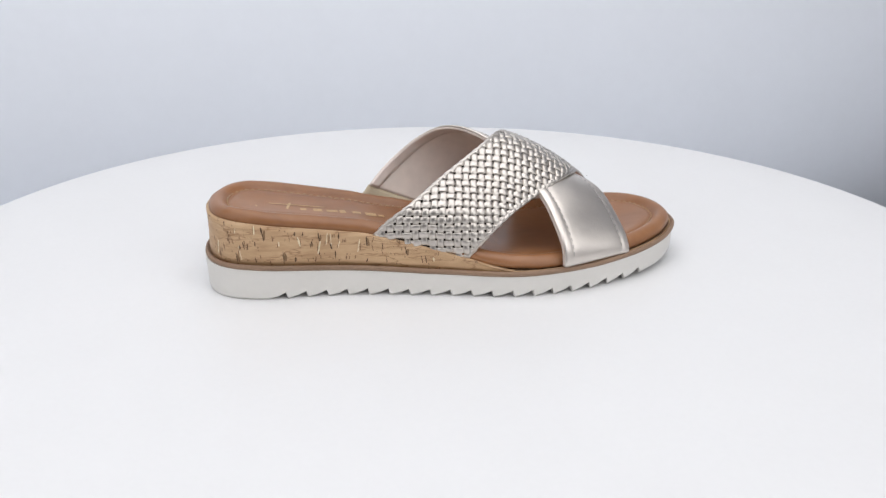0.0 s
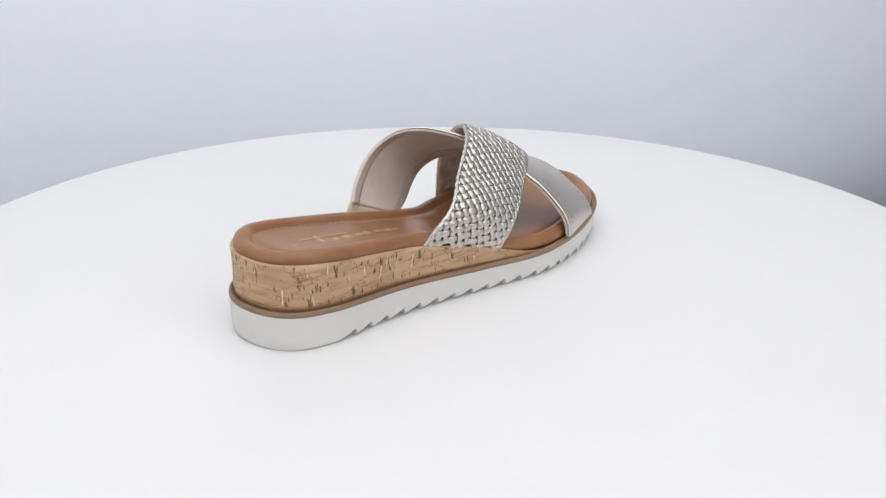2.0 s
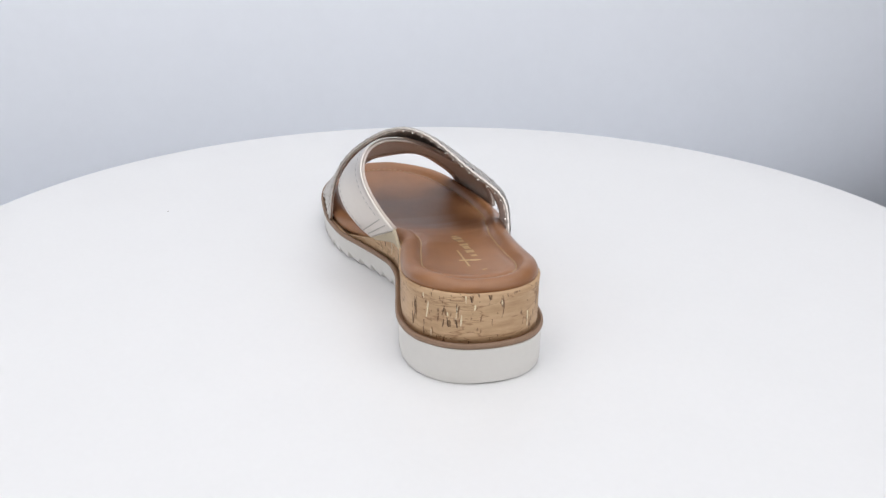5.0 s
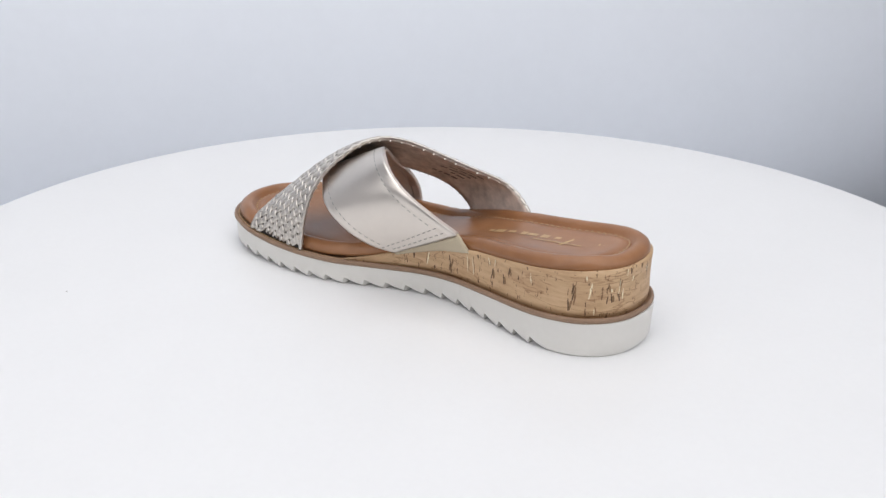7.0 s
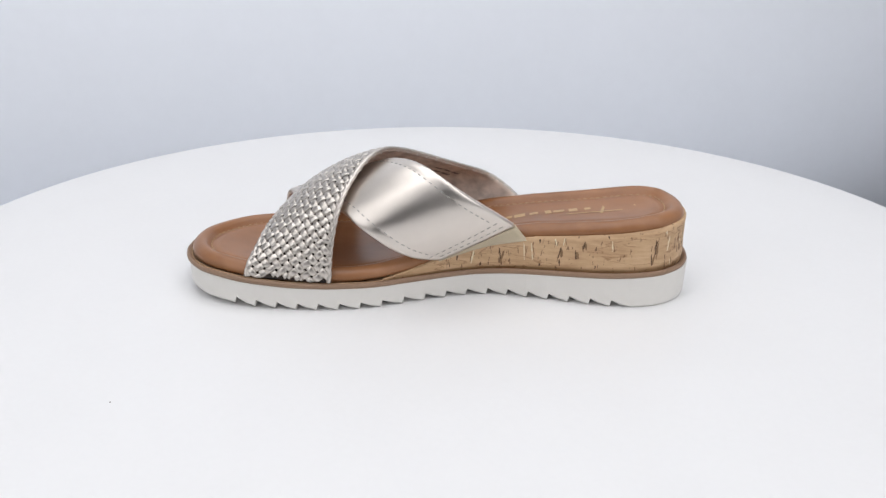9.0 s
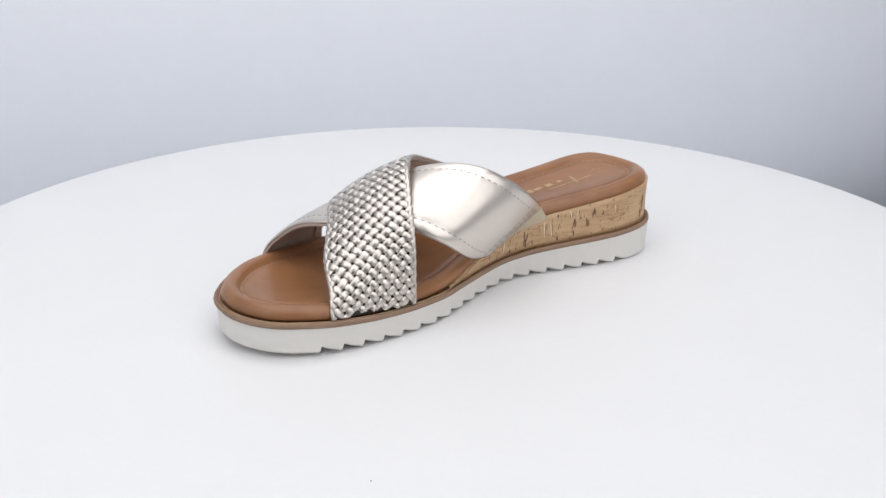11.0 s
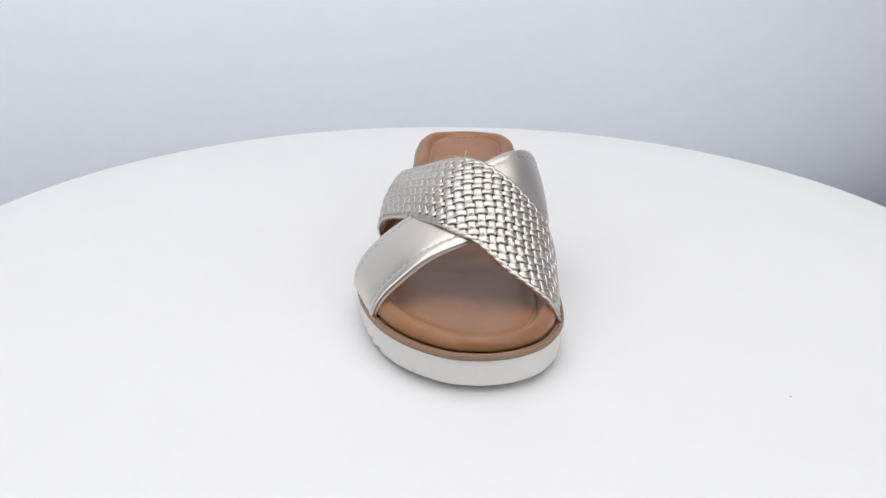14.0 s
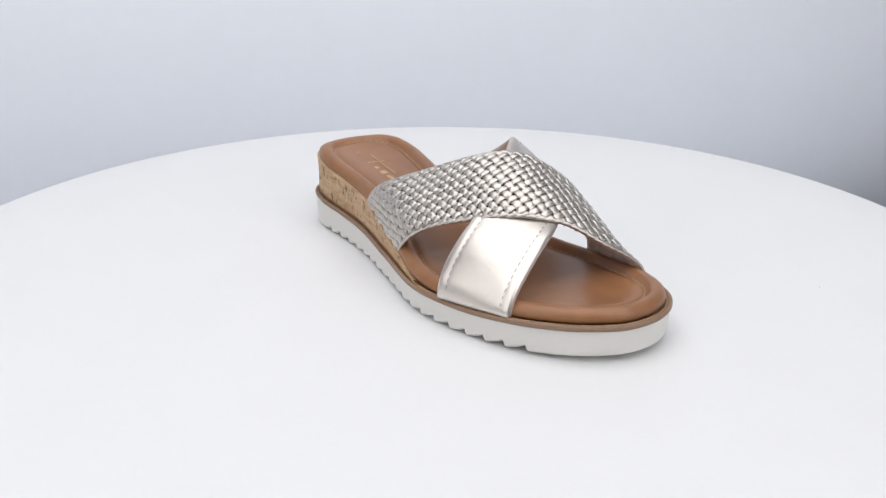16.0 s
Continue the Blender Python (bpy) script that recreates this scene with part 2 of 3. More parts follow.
def build_outsole():
    x_lo, x_hi = OUTLINE[:, 0].min() + 0.05, OUTLINE[:, 0].max() - 0.05
    drops = [39.6 + 10.45 * k for k in range(19)]
    st = {x_lo + d: 0.0 for d in (0, 0.4, 1.2, 2.5, 4.5, 7.5, 11.5, 16.5, 22)}
    st.update({x_hi - d: 0.0 for d in (0, 0.4, 1.2, 2.5, 4.5, 7.5, 11, 15, 20)})
    st[29.3] = 0.0
    for d in drops:
        h = 3.1 if d < 232 else 2.2
        st[d - 9.8] = 0.0
        st[d - 5.0] = h * 0.42
        st[d - 1.0] = h
        st[d] = 0.0
    xs = sorted(st)
    levels, rise = 5, (0.0, 1.3, 0.34, 0.67, 1.0)
    verts, faces = [], []
    for x in xs:
        yl, ym = side_y(x)
        w = ym - yl
        lift, top = lerp_at(LIFT_Z, x), lerp_at(WELT_Z, x) - 2.6
        taper = min(1.0, w / 12.0)
        end = 0.5 * max(0.0, (x - 238) / 20) - 2.2 * max(0.0, 1 - x / 24)
        for y, sgn in ((yl, -1), (ym, 1)):
            for k in range(levels):
                f = rise[k] if k != 1 else 1.3 / (top - lift)
                zz = lift + st[x] * (1 - f) + (top - lift) * f
                tuck = 2.2 * math.exp(-((x - 105) / 38) ** 2) if sgn > 0 else 0.0
                verts.append(at_mm(x + end * (0.55 + 0.45 * f), y + sgn * ((0.8 - tuck) * (1 - f) + 1.2 * f - (0.0 if k else 1.3)) * taper, zz))
    m = 2 * levels
    for i in range(len(xs) - 1):
        a, b = i * m, (i + 1) * m
        for k in range(levels - 1):
            faces.append((a + k, b + k, b + k + 1, a + k + 1))
            faces.append((a + levels + k + 1, b + levels + k + 1, b + levels + k, a + levels + k))
        faces.append((a, a + levels, b + levels, b))
        faces.append((a + levels - 1, b + levels - 1, b + m - 1, a + m - 1))
    for a in (0, (len(xs) - 1) * m):
        faces.append(tuple(a + k for k in range(levels)) + tuple(a + m - 1 - k for k in range(levels)))
    me = mesh_of("outsole", verts, faces, M_RUBBER)
    me.set_sharp_from_angle(angle=radians(32))
    return part("outsole", me, M_RUBBER, sandal, "white rubber outsole with a saw-tooth tread")


def build_base():
    wz = lambda d: (lambda x: lerp_at(WELT_Z, x) + d)
    rings = [offset_ring(d, wz(h), 0.55) for d, h in ((0.3, -2.9), (1.5, -2.7), (2.0, -2.0), (2.1, -1.2), (1.9, -0.4), (1.4, 0), (0.7, -0.05), (0.1, -0.9), (-2.5, -1.0), (-6, -2.5))]
    part("welt", ring_mesh("welt", rings, M_WELT), M_WELT, sandal, "brown welt rim round the sole")
    ez = lambda x: lerp_at(EDGE_Z, x) - 1.4 * max(0.0, min(1.0, (x - 136) / 14))
    wl = lambda x: lerp_at(WELT_Z, x)
    mid = lambda f: (lambda x: wl(x) + f * (ez(x) - wl(x)))
    rings = [offset_ring(-1.0, lambda x: wl(x) - 1.2), offset_ring(-0.5, mid(0.15), 0.1), offset_ring(-0.6, mid(0.5), 0.5), offset_ring(-0.3, mid(0.85), 0.85), offset_ring(0.0, ez, 1.0), offset_ring(-3, lambda x: ez(x) + 0.3, 1.0), offset_ring(-7, lambda x: ez(x) - 5, 1.0)]
    part("cork_wedge", ring_mesh("cork_wedge", rings, M_CORK), M_CORK, sandal, "cork-covered wedge with dark and gilt flecks")


def spine_near(x, y):
    best, out = 1e9, None
    for (x0, y0), (x1, y1) in zip(SPINE, SPINE[1:]):
        t = max(0.0, min(1.0, ((x - x0) * (x1 - x0) + (y - y0) * (y1 - y0)) / ((x1 - x0) ** 2 + (y1 - y0) ** 2)))
        px, py = x0 + t * (x1 - x0), y0 + t * (y1 - y0)
        d = (px - x) ** 2 + (py - y) ** 2
        if d < best:
            best, out = d, (px, py)
    return out


def build_footbed():
    ez = lambda x: lerp_at(EDGE_Z, x)
    prof = [(-1.5, -0.4), (0.35, -0.25), (0.85, 0.5), (0.9, 2.0), (0.2, 3.8), (-1.6, 5.2), (-3.4, 5.8), (-5.4, 5.5), (-6.9, 4.2), (-7.9, 2.7), (-8.6, 1.95), (-9.5, 2.45), (-11, 2.95)]

    def rim(d, h):
        # the forefoot's leather stands a little in from the welt
        def ring(x, y, nx, ny):
            e = d - heel_in(x, y) - bed_in(x)
            return (x + nx * e, y + ny * e, ez(x) + h * (1 - 0.22 * math.exp(-(x / 9.0) ** 2)))
        return ring
    rings = [rim(d, h) for d, h in prof]

    def inner(f):
        def g(x, y, nx, ny):
            bx, by, _ = rim(-11, 0)(x, y, nx, ny)
            sx, sy = spine_near(bx, by)
            px, py = bx + (sx - bx) * f, by + (sy - by) * f
            return (px, py, ez(px) + 2.95 + 0.25 * math.sin(min(1, f * 3) * math.pi) - 1.2 * math.sin(f * math.pi / 2) ** 1.5)
        return g
    rings += [inner(f) for f in (0.12, 0.3, 0.5, 0.7, 0.88, 1.0)]
    part("footbed", ring_mesh("footbed", rings, M_LEATHER, False), M_LEATHER, sandal, "padded tan leather footbed with a stitched rim")


build_outsole()
build_base()
build_footbed()

# ---- straps: bands between a rear and a front edge, bulged over the foot ----
class Band:
    """v runs along the strap, w across it from the rear to the front edge; bulge lifts the middle."""

    def __init__(self, rear, front, bulge, ease=6):
        self.rear, self.front, self.bulge = self.prep(rear, ease), self.prep(front, ease), bulge

    def prep(self, pts, ease):
        raw = np.array(pts, float)
        fine = np.linspace(0, len(raw) - 1, 240)
        raw = np.stack([np.interp(fine, np.arange(len(raw)), raw[:, k]) for k in range(3)], 1)
        for _ in range(ease * 10):
            raw[1:-1] = (raw[:-2] + 2 * raw[1:-1] + raw[2:]) / 4
        s = np.concatenate([[0], np.cumsum(np.linalg.norm(np.diff(raw, axis=0), axis=1))])
        t = np.linspace(0, s[-1], 201)
        self.length = s[-1]
        return np.stack([np.interp(t, s, raw[:, k]) for k in range(3)], 1)

    def rule(self, v, w):
        i = max(0.0, min(199.999, v * 200))
        k, f = int(i), i - int(i)
        a = self.rear[k] * (1 - f) + self.rear[k + 1] * f
        b = self.front[k] * (1 - f) + self.front[k + 1] * f
        return a + (b - a) * w

    def point(self, v, w, lift=0.0):
        p = self.rule(v, w)
        e = 0.03
        du = self.rule(min(1, v + e), w) - self.rule(max(0, v - e), w)
        dw = self.rule(v, 1.0) - self.rule(v, 0.0)
        n = np.cross(du, dw)
        n = n / np.linalg.norm(n) * self.side
        wc = max(0.0, min(1.0, w))
        fade = min(1.0, 6 * v + 0.15, 6 * (1 - v) + 0.15)
        return p + n * (lift + 4 * wc * (1 - wc) * self.bulge * fade)


WOVEN = Band([(84.5, -37.7, 31.5), (89.5, -39, 37.4), (95, -40, 42), (101, -40, 46.4), (107.5, -37.2, 50.4), (120.5, -26.8, 57), (134.4, -18.5, 63.6), (147.5, -9.8, 69.8), (157, 1, 73), (164, 12, 70),
              (169, 21.8, 63.7), (173.2, 30.5, 56), (175.4, 36.6, 47.7), (177, 40.6, 37.3), (178.2, 42.6, 26), (178.6, 43.4, 14.6)],
             [(130.6, -47.3, 19.5), (136.8, -48.9, 27.0), (145.7, -46.8, 35.4), (156, -41.3, 41.9), (171.2, -31, 47), (183, -23.5, 50.7), (193, -14.5, 52), (198, -7, 50.5), (202.5, 3, 48), (208, 11, 43), (213.3, 19, 37),
              (215.8, 27, 32.4), (218, 34.8, 27.2), (220, 39.2, 23.5), (221.4, 42.2, 16.4)], 2.3)
WOVEN.side = -1.0
PLAIN = Band([(88, 21.3, 39), (94, 26, 44.5), (98, 28.3, 48), (106.5, 32.2, 54.5), (117, 34, 62.5), (128, 29.4, 69.5), (135, 23.4, 71.7), (142, 16.5, 72), (152, 5, 69), (161, -8, 63), (168.5, -19, 55.5),
              (173, -31, 47.2), (175.7, -39.6, 42), (177.5, -47, 35.3), (179.2, -52.2, 29.4), (180.1, -55.3, 24.3), (180.3, -56.6, 18.4), (180.3, -56.6, 15)],
             [(126, 27, 21.6), (138, 32.4, 23.8), (148, 38, 30.4), (158, 40.6, 38.8), (166.5, 37.6, 44.4), (173, 31.2, 48.2), (181, 23.8, 49.6), (190, 14, 48.8), (197, 5, 47.5), (203, -2.5, 46.5), (209, -13.4, 44.6),
              (212.7, -22.6, 39.8), (216, -33, 31.5), (218.2, -39.7, 25.4), (219.4, -43.3, 18.9), (219.4, -43.9, 16)], 1.5)
PLAIN.side = 1.0


FOLD = [(0.0, -0.7), (0.01, -0.2), (0.03, 0.02), (0.065, 0.1), (0.105, 0.04), (0.128, -0.14), (0.15, -0.02), (0.2, 0.01)]
FOLD = FOLD + [(0.3, 0.0), (0.4, 0.0), (0.5, 0.0), (0.6, 0.0), (0.7, 0.0)] + [(1 - a, b) for a, b in reversed(FOLD)]


def band_shell(name, band, lo, hi, material, nv=70, nw=14, w0=0.0, w1=1.0, relief=None, v0=0.0, v1=1.0):
    nw = len(relief) - 1 if relief else nw
    verts, n = [], nw + 1
    for lift in (hi, lo):
        for i in range(nv + 1):
            for j in range(nw + 1):
                w = w0 + (w1 - w0) * j / nw
                h = lo + (hi - lo) * 0.55 if lift == hi and j in (0, nw) else lift
                if relief:
                    w = relief[j][0]
                    h = lift + (relief[j][1] if lift == hi else 0.0)
                verts.append(at_mm(*band.point(v0 + (v1 - v0) * i / nv, w, h)))
    m = (nv + 1) * n
    top = grid_faces(nv + 1, n)
    faces = [q[::-1] for q in top] + [tuple(m + k for k in q) for q in top]
    for i in range(nv):
        for j in (0, nw):
            a, b = i * n + j, (i + 1) * n + j
            q = (a, b, b + m, a + m)
            faces.append(q if j == 0 else q[::-1])
    for i in (0, nv):
        for j in range(nw):
            a, b = i * n + j, i * n + j + 1
            q = (a, b, b + m, a + m)
            faces.append(q[::-1] if i == 0 else q)
    if band.side < 0:
        faces = [q[::-1] for q in faces]
    return mesh_of(name, verts, faces, material)


def strand_mesh(name, band, start, step, count, phase):
    """One flat leather strip of the braid, from start (v, w in millimetres) in steps along its run, rising and dipping past its crossings."""
    prof = [(-1.0, -0.52), (-0.95, -0.16), (-0.72, 0.02), (0.0, 0.10), (0.72, 0.02), (0.95, -0.16), (1.0, -0.52)]
    rng = random.Random(int(start[0] * 97 + start[1] * 31 + 7 * step[1]))
    half, sub, verts = 1.64 * rng.uniform(0.92, 1.06), 8, []
    run = np.array(step) / np.linalg.norm(step)
    side = np.array((-run[1], run[0]))
    total = count * sub
    tilts = [rng.uniform(-0.13, 0.13) for _ in range(count + 2)]
    lifts = [rng.uniform(-0.10, 0.12) for _ in range(count + 2)]
    for k in range(total + 1):
        c = k / sub
        at = np.array(start) + np.array(step) * c
        wave = math.cos(math.pi * (c + phase))
        near = int(round(c))
        rise = 0.40 * math.tanh(1.7 * wave) / 0.935 - 0.05 * (1 - wave * wave) + lifts[near] * max(0.0, wave)
        squeeze = 0.96 + 0.06 * wave
        for a, h in prof:
            q = at + side * a * half * squeeze
            v, w = lay(q[0], q[1])
            over = max(0.0, -w, w - 1.0) * BRAID_W
            tip = tilts[near] * a * max(0.0, wave)
            verts.append(at_mm(*band.point(max(0.0, min(1.0, v)), max(0.0, min(1.0, w)), rise + h + tip - 1.6 * over)))
    return mesh_of(name, verts, [q if band.side > 0 else q[::-1] for q in grid_faces(total + 1, len(prof))], M_STRAND)


BRAID_L, BRAID_W, WEAVE_W = 168.0, 47.0, 41.0


def lay(p, q):
    """From a square weave (p along the strap, q across it, in millimetres) to v and w: the strap's ends are cut on the slant."""
    loose = 4 * max(0.0, q / WEAVE_W * (1 - q / WEAVE_W))
    p, q = p + 0.7 * noise.noise((p * 0.07, q * 0.07, 0.3)), q + 0.7 * loose * noise.noise((p * 0.07, q * 0.07, 7.7))
    f = max(0.0, min(1.0, (p / BRAID_L - 0.5) / 0.5))
    slant = 0.55 - 0.45 * f * f * (3 - 2 * f)
    return (p - slant * (q - WEAVE_W / 2)) / BRAID_L, q / WEAVE_W


def build_braid(parent):
    cell = WEAVE_W / 14.0  # half a lattice diagonal
    # strips run at 45 degrees both ways between the two edges
    n = int(BRAID_L / cell)
    for way in (1, -1):
        w_at = (lambda c: c * cell) if way > 0 else (lambda c: WEAVE_W - c * cell)
        for k in range(-24, n + 25):
            if (k % 2) != 0:
                continue
            p0 = k * cell
            inside = [c for c in range(15) if -0.005 <= lay(p0 + c * cell, w_at(c))[0] <= 1.005]
            if len(inside) < 2:
                continue
            lo, hi = inside[0], inside[-1]
            start = (p0 + lo * cell, w_at(lo))
            part("strip", strand_mesh("strip", WOVEN, start, (cell, cell * way), hi - lo, (lo if way > 0 else lo + 1)), M_STRAND, parent)


def edge_braid(name, band, w_edge, parent):
    """The plaited edge of the woven strap: a chain of slanted leather loops."""
    step, verts, faces = BRAID_W / 9.5, [], []
    inward = 1 if w_edge < 0.5 else -1
    n = int(BRAID_L / step)
    for k in range(n + 1):
        mid, base = (k + 0.5) * step, len(verts)
        for i in range(7):
            a = -1 + i / 3.0
            fat = math.sqrt(max(0.0, 1 - a * a * 0.9))
            for j in range(9):
                ang = 2 * math.pi * j / 8
                p = mid + a * step * 0.78
                q = 0.3 + 0.45 * a + math.cos(ang) * 1.25 * (0.4 + 0.6 * fat)
                lift = -0.55 + 0.15 * a + math.sin(ang) * (0.95 if math.sin(ang) > 0 else 1.25) * fat
                v = max(0.0, min(1.0, p / BRAID_L))
                verts.append(at_mm(*band.point(v, w_edge + inward * q / BRAID_W, lift)))
        faces += [tuple(base + x for x in q) for q in grid_faces(7, 9)]
    if band.side * inward < 0:
        faces = [f[::-1] for f in faces]
    part(name, mesh_of(name, verts, faces, M_STRAND), M_STRAND, parent)


def stitches(name, pts, ups, length, gap, thick, material, parent, label=""):
    """A row of short thread stitches along a line of points in millimetres, each lifted along its up vector."""
    pts, ups = np.array(pts, float), np.array(ups, float)
    s = np.concatenate([[0], np.cumsum(np.linalg.norm(np.diff(pts, axis=0), axis=1))])
    get = lambda a, t: np.array([np.interp(t, s, a[:, k]) for k in range(3)])
    verts, faces, t = [], [], gap
    while t + length < s[-1]:
        a, b, u = get(pts, t), get(pts, t + length), get(ups, t + length / 2)
        u = u / np.linalg.norm(u)
        d = b - a
        side = np.cross(d / np.linalg.norm(d), u)
        base = len(verts)
        for f, h, wd in ((0.0, -0.25, 0.5), (0.2, 0.18, 1.0), (0.8, 0.18, 1.0), (1.0, -0.25, 0.5)):
            for e, g in ((-1, -0.3), (-0.5, 0.1), (0.5, 0.1), (1, -0.3)):
                verts.append(at_mm(*(a + d * f + side * e * wd * thick / 2 + u * (h + g * thick * 0.6))))
        for i in range(3):
            for j in range(3):
                q = base + i * 4 + j
                faces.append((q, q + 4, q + 5, q + 1))
        t += length + gap
    return part(name, mesh_of(name, verts, faces, material), material, parent, label)


def band_line(band, v0, w0, v1, w1, lift, n=60):
    pts = [band.point(v0 + (v1 - v0) * k / n, w0 + (w1 - w0) * k / n, lift) for k in range(n + 1)]
    low = [band.point(v0 + (v1 - v0) * k / n, w0 + (w1 - w0) * k / n, lift - 1) for k in range(n + 1)]
    return pts, [a - b for a, b in zip(pts, low)]


def build_straps():
    plain_strap = part("metallic_strap", band_shell("metallic_strap", PLAIN, -1.2, 0.0, M_METAL, nv=110, relief=FOLD), M_METAL, sandal, "smooth champagne metallic leather strap")
    part("lining", band_shell("lining", PLAIN, -2.2, -1.25, M_LINING), M_LINING, plain_strap, "beige strap lining")
    for w0, w1 in ((0.0, 0.14), (0.86, 1.0)):
        part("hem", band_shell("hem", PLAIN, -2.65, -2.15, M_HEM, nv=80, nw=4, w0=w0, w1=w1), M_HEM, plain_strap, "folded metallic hem on the lining side")
    for w in (0.128, 0.872):
        p, u = band_line(PLAIN, 0.06, w, 0.985, w, -2.65, 120)
        stitches("seam", p, [-k for k in u], 2.5, 1.1, 0.26, M_HEM, plain_strap, "beige machine stitching on the lining")
        p, u = band_line(PLAIN, 0.06, w, 0.985, w, -0.12, 120)
        stitches("seam", p, u, 2.5, 1.1, 0.55, M_THREAD_GREY, plain_strap, "grey machine stitching")
    for v in (0.025, 0.05):
        p, u = band_line(PLAIN, v, 0.06, v, 0.94, 0.05)
        stitches("seam", p, u, 2.5, 1.1, 0.55, M_THREAD_GREY, plain_strap, "grey machine stitching")
    # the shell under the strips is coloured dark as painted shade in their gaps
    woven = part("woven_strap", band_shell("woven_strap", WOVEN, -1.35, -0.75, M_GAP_SHADE, w0=0.05, w1=0.95), M_GAP_SHADE, sandal, "woven champagne metallic leather strap")
    part("lining", band_shell("lining", WOVEN, -1.9, -1.4, M_SMUDGED, w0=0.0, w1=1.0), M_SMUDGED, woven, "beige strap lining")
    rng = random.Random(5)
    for k in range(5):
        w, v = 0.28 + 0.115 * k, 0.172 + 0.003 * k
        while v < 0.265:
            step = rng.uniform(0.012, 0.03)
            if not (k in (0, 3) and v > 0.235):
                part("print_bar", band_shell("print_bar", WOVEN, -1.98, -1.92, M_PRINT, nv=4, nw=1, w0=w, w1=w + 0.042, v0=v, v1=v + step), M_PRINT, woven, "dark grey print on the lining")
            v += step + 0.007
    build_braid(woven)
    edge_braid("plaited_edge", WOVEN, 0.0, woven)
    edge_braid("plaited_edge", WOVEN, 1.0, woven)


def build_gusset():
    # the elastic wedge between the end of the smooth strap and the cork
    verts = []
    n = 16
    for lift in (-0.3, -1.8):
        for i in range(n + 1):
            w = i / n
            top = PLAIN.point(0.0, w, lift) + np.array((0, 0, 0.3))
            x = 82 + (126 - 82) * w
            low = np.array((x, float(np.interp(x, [82, 98, 110, 126], [19.8, 18.6, 19.6, 24.5])) + lift, lerp_at(EDGE_Z, x) - 1.2))
            for j in range(5):
                verts.append(at_mm(*(low + (top - low) * j / 4)))
    m = (n + 1) * 5
    g = grid_faces(n + 1, 5)
    faces = [q for q in g] + [tuple(m + k for k in q[::-1]) for q in g]
    for i in range(n):
        for j in (0, 4):
            a, b = i * 5 + j, (i + 1) * 5 + j
            faces.append((a, b, b + m, a + m))
    for i in (0, n):
        for j in range(4):
            a = i * 5 + j
            faces.append((a, a + 1, a + 1 + m, a + m))
    part("gusset", mesh_of("gusset", verts, faces, M_GUSSET), M_GUSSET, sandal, "beige elastic gusset at the strap end")


build_straps()
build_gusset()


def build_footbed_details():
    ez = lambda x: lerp_at(EDGE_Z, x)
    ring = []
    for (x, y), (nx, ny) in zip(OUTLINE, NORMAL):
        e = 8.7 + heel_in(x, y) + bed_in(x)
        ring.append((x - nx * e, y - ny * e, ez(x) + 2.4))
    ring.append(ring[0])
    stitches("rim_stitching", ring, [(0, 0, 1)] * len(ring), 2.2, 1.3, 0.6, M_THREAD, sandal, "beige stitching round the footbed rim")

    # gold foil mark: one long stroke and a row of short bars
    def bar(x, y, dx, dy, wide):
        n, verts = 4, []
        for k in range(n + 1):
            px, py = x + dx * k / n, y + dy * k / n
            ln = math.hypot(dx, dy)
            ox, oy = -dy / ln * wide / 2, dx / ln * wide / 2
            for sgn in (-1, 1):
                verts.append(at_mm(px + sgn * ox, py + sgn * oy, ez(px) + 2.02))
        part("gold_mark", mesh_of("gold_mark", verts, grid_faces(n + 1, 2), M_GOLD), M_GOLD, sandal, "gold foil mark")

    bar(33, -4.2, 29, -1.0, 1.0)
    bar(41, -16.5, 3.0, 14.5, 1.5)
    for k in range(7):
        bar(49 + 6.8 * k, -10.8, 3.2 + 1.3 * (k % 3), 0.3, 4.4 if k % 2 else 3.0)
    bar(23, -13.5, 0.4, 5, 1.0)
    bar(26, -13.5, 0.4, 5, 1.0)


build_footbed_details()

# cork flecks: distance round the outline from the heel, height, length
DARK_A = [(34, 27.5, 1.9), (38, 27.9, 3.1), (42, 21.0, 2.8), (46, 34.8, 7.4), (42, 29.4, 2.5), (56, 22.3, 5.6), (62, 20.3, 2.5), (70, 28.1, 3.1), (62, 34.1, 2.2), (66, 33.9, 2.2), (74, 31.8, 4.6), (74, 23.0, 1.9), (80, 26.4, 2.8), (84, 32.1, 4.0), (82, 22.0, 4.0), (72, 19.6, 3.4), (98, 28.7, 5.5), (98, 18.3, 1.9), (106, 25.9, 3.4), (118, 23.4, 4.6), (126, 19.2, 4.0), (128, 19.3, 4.0), (108, 18.2, 2.2), (26, 39.8, 3.7)]
DARK_B = [(-36, 28.4, 9.4), (-20, 32.8, 4.7), (-20, 27.0, 3.9), (-18, 27.6, 4.4), (-14, 34.7, 4.1), (-14, 27.4, 3.9), (-8, 40.0, 5.1), (0, 40.4, 4.6), (12, 41.7, 4.3), (14, 41.5, 3.1), (18, 41.8, 1.5), (22, 41.4, 2.3), (26, 39.7, 2.6), (32, 22.1, 5.4), (36, 28.5, 4.0), (-30, 21.1, 4.0)]
DARK_C = [(-94, 31.2, 2.4), (-124, 17.1, 2.2), (-114, 21.4, 9.3), (-84, 26.1, 6.1), (-84, 20.5, 3.7), (-76, 25.6, 4.9), (-94, 18.5, 1.8), (-72, 30.9, 4.6), (-66, 29.7, 2.1), (-66, 19.9, 1.8), (-60, 36.5, 1.5), (-38, 24.4, 6.1), (-36, 31.8, 4.6), (-30, 25.0, 2.5), (-120, 17.4, 1.6), (-136, 21.3, 3.7), (-140, 17.5, 2.8)]
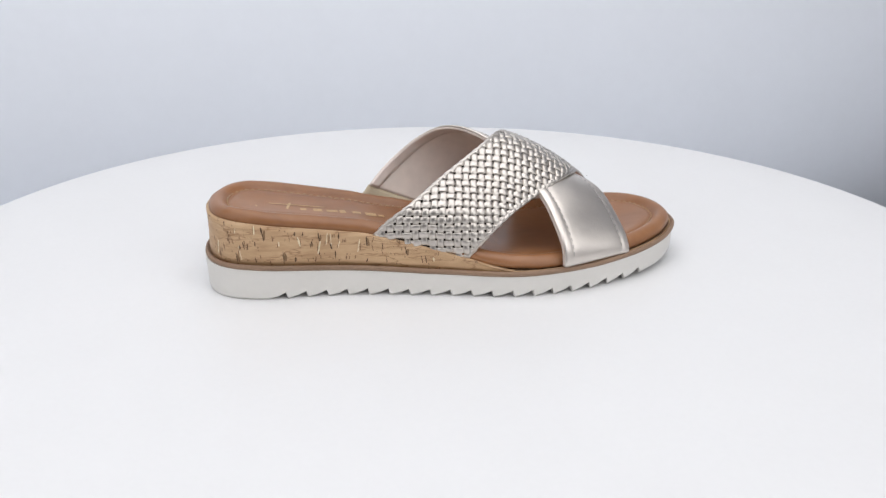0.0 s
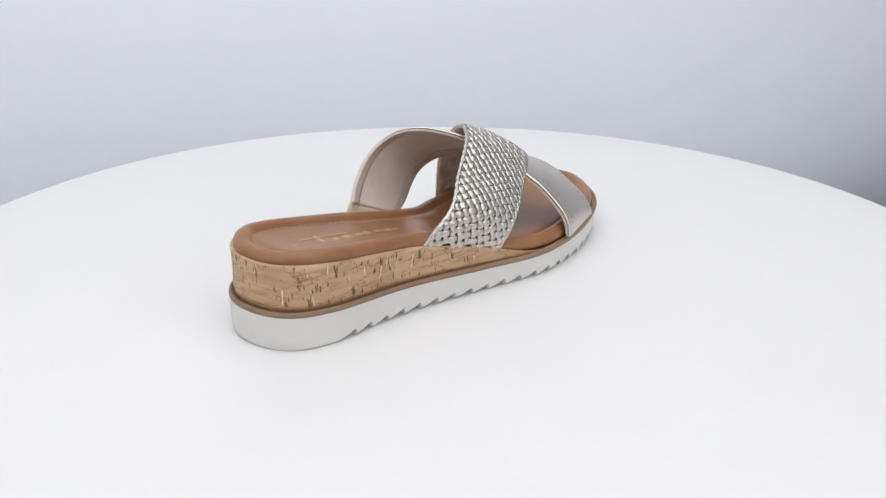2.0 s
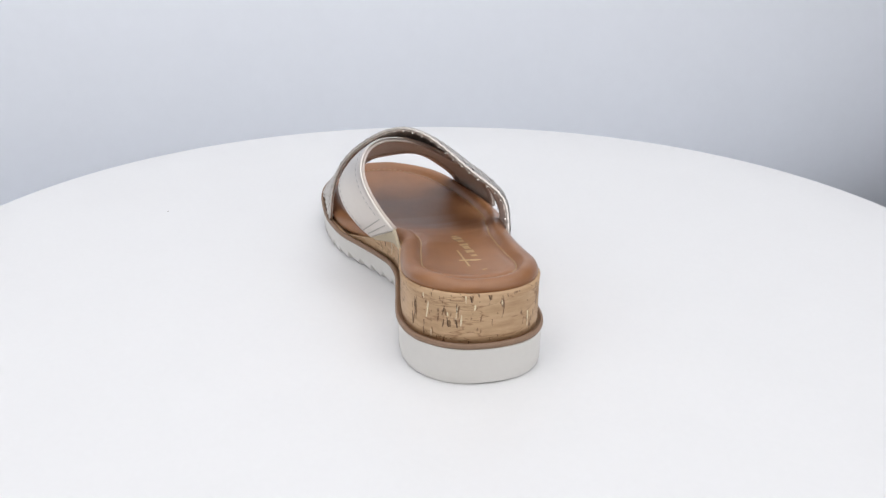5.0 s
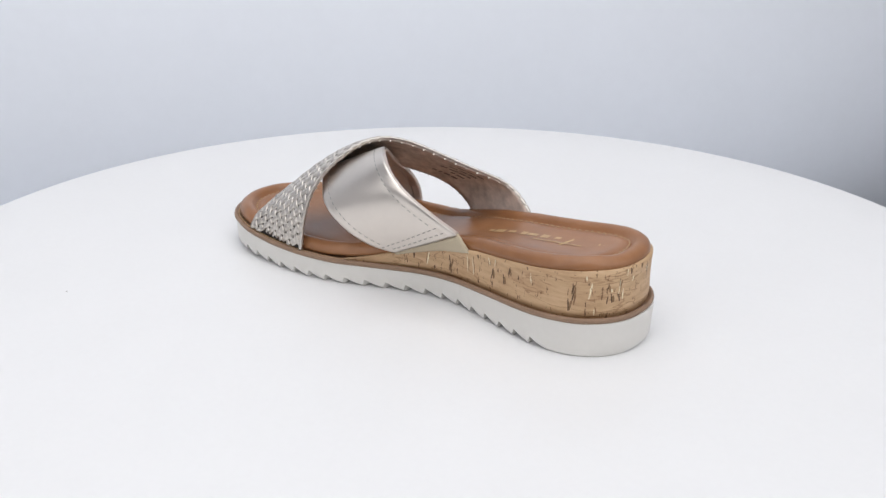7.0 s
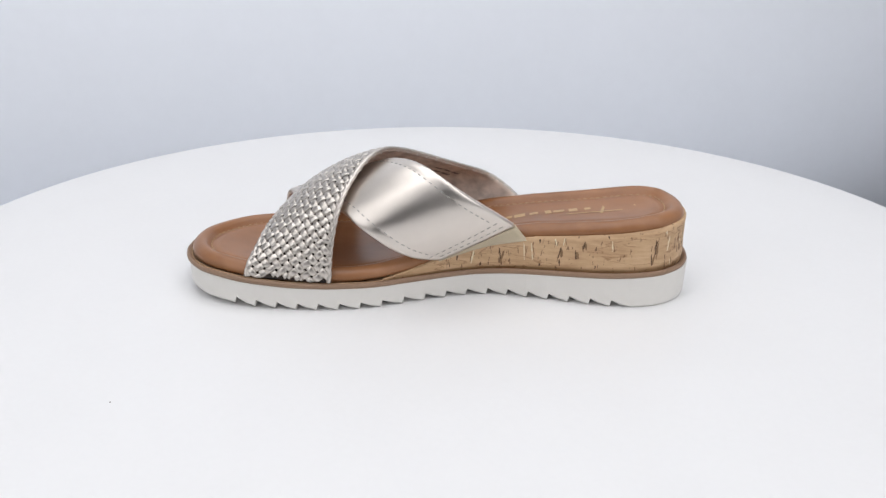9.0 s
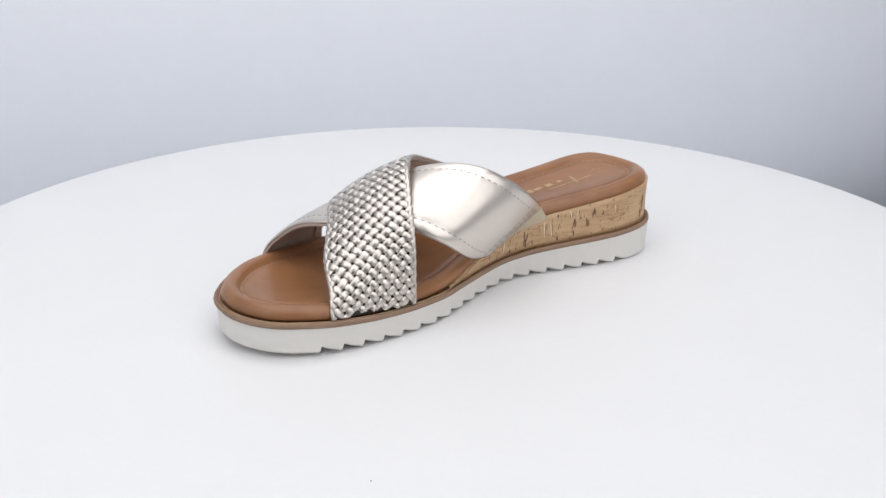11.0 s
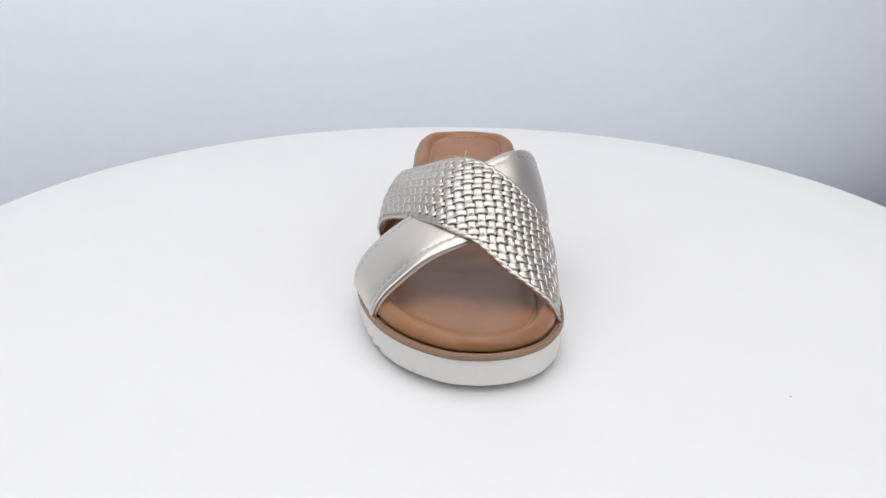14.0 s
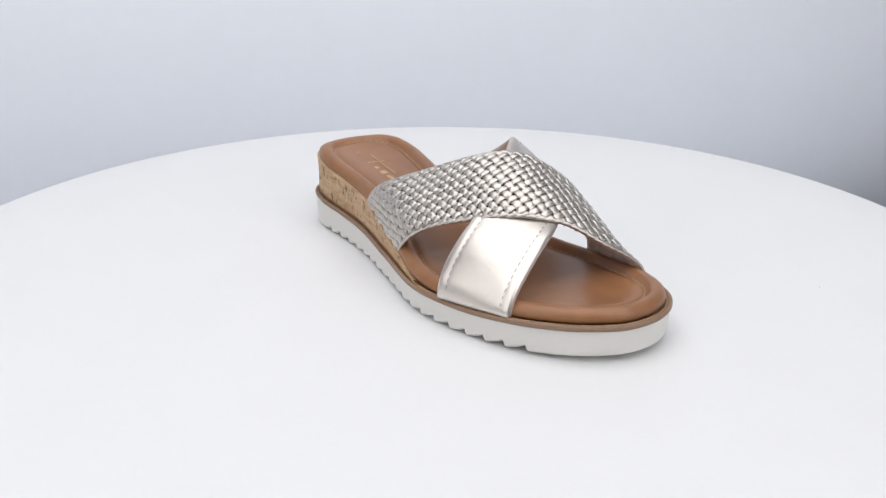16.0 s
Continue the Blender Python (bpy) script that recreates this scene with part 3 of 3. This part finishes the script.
GILT = [(34, 24.4, 7.2), (42, 37.1, 5.2), (32, 36.3, 2.8), (54, 29.2, 2.5), (64, 29.7, 5.2), (74, 26.1, 6.8), (78, 30.6, 6.8), (80, 29.8, 7.1), (84, 27.4, 3.7), (94, 26.5, 7.1), (132, 19.2, 2.5), (20, 27.5, 4.1), (-30, 37.7, 2.6), (-18, 31.4, 1.8), (-14, 32.4, 6.5), (-12, 29.0, 5.2), (-10, 39.8, 5.4), (-6, 35.1, 2.6), (6, 36.4, 2.5), (20, 25.6, 7.3), (-102, 24.9, 9.5), (-98, 25.3, 9.2), (-128, 20.8, 7.1), (-86, 31.3, 4.0), (-82, 32.1, 4.6), (-58, 31.8, 5.5), (-28, 31.7, 7.7), (-26, 21.2, 3.1)]


def build_flecks(name, rows, wide, material, label):
    rng = random.Random(len(rows))
    n, verts, faces = len(OUTLINE), [], []
    for s, z, ln in rows:
        lean, w0 = rng.uniform(-0.25, 0.25), wide * rng.uniform(0.7, 1.4)
        base = len(verts)
        steps = 5
        for k in range(steps + 1):
            f = k / steps
            w = w0 * (0.35 + 0.65 * math.sin(math.pi * (0.1 + 0.8 * f))) * rng.uniform(0.6, 1.25)
            for sgn in (-1, 1):
                a = (s + (f - 0.5) * lean * ln + sgn * w / 2 + rng.uniform(-0.1, 0.1)) / 2.0 % n
                i, g = int(a) % n, a - int(a)
                p = OUTLINE[i] * (1 - g) + OUTLINE[(i + 1) % n] * g
                d = NORMAL[i] * (1 - g) + NORMAL[(i + 1) % n] * g
                zz = z + (f - 0.5) * ln
                zz = min(max(zz, lerp_at(WELT_Z, p[0]) + 0.4), lerp_at(EDGE_Z, p[0]) - 0.4)
                span = max(1.0, lerp_at(EDGE_Z, p[0]) - lerp_at(WELT_Z, p[0]))
                h = (zz - lerp_at(WELT_Z, p[0])) / span
                out = float(np.interp(h, [0.15, 0.5, 0.85, 1.0], [-0.5, -0.6, -0.3, 0.0])) + 0.07 - h * heel_in(p[0], p[1])
                verts.append(at_mm(p[0] + d[0] * out, p[1] + d[1] * out, zz))
        faces += [(base + 2 * k, base + 2 * k + 1, base + 2 * k + 3, base + 2 * k + 2) for k in range(steps)]
    tagged(part(name, mesh_of(name, verts, faces, material), material, sandal, label), kind="stuff")


SPECK_RNG = random.Random(11)
SPECKS = []
for _ in range(150):
    at = SPECK_RNG.uniform(-146, 140)
    SPECKS.append((at, SPECK_RNG.uniform(18.5, 41.5 - 0.15 * max(0.0, abs(at) - 25)), SPECK_RNG.choice((0.6, 0.9, 1.3, 2.0, 3.2))))
HALO = [(s + SPECK_RNG.choice((-0.75, 0.75)), z + SPECK_RNG.uniform(-1, 1), ln * SPECK_RNG.uniform(0.5, 1.0)) for s, z, ln in GILT]
build_flecks("fine_flecks", SPECKS + HALO, 0.42, M_BROWN, "fine brown pores in the cork")
build_flecks("brown_patches", [(s + 0.9, z - 0.4, ln * 0.75) for s, z, ln in DARK_A + DARK_B + DARK_C if ln > 4.0], 1.15, M_BROWN, "brown patches in the cork")
build_flecks("dark_flecks", DARK_A + DARK_B + DARK_C, 0.7, M_DARK, "dark pores in the cork")
build_flecks("gilt_flecks", GILT, 0.62, M_SHINE, "gilt flecks in the cork")


def build_specks():
    for x, y, r in ((0.100, 0.172, 0.00025),):
        v, f = lathe([(0, -0.0005), (r * 0.6, -0.0006), (r, -0.0007), (r, -0.0009)], 8)
        part("speck", mesh_of("speck", [(a + x, b * 1.5 + y, c) for a, b, c in v], f, M_DARK), M_DARK, turntable, "tiny dark speck of dirt")


build_specks()


# ---- what moves ----
def motions():
    rows = [(k * 0.5, pose(0, 0, 0, 0, 0, TURN_RATE * k * 0.5)) for k in range(33)]
    walk(turntable, rows)
    walk(sandal, rows)


motions()
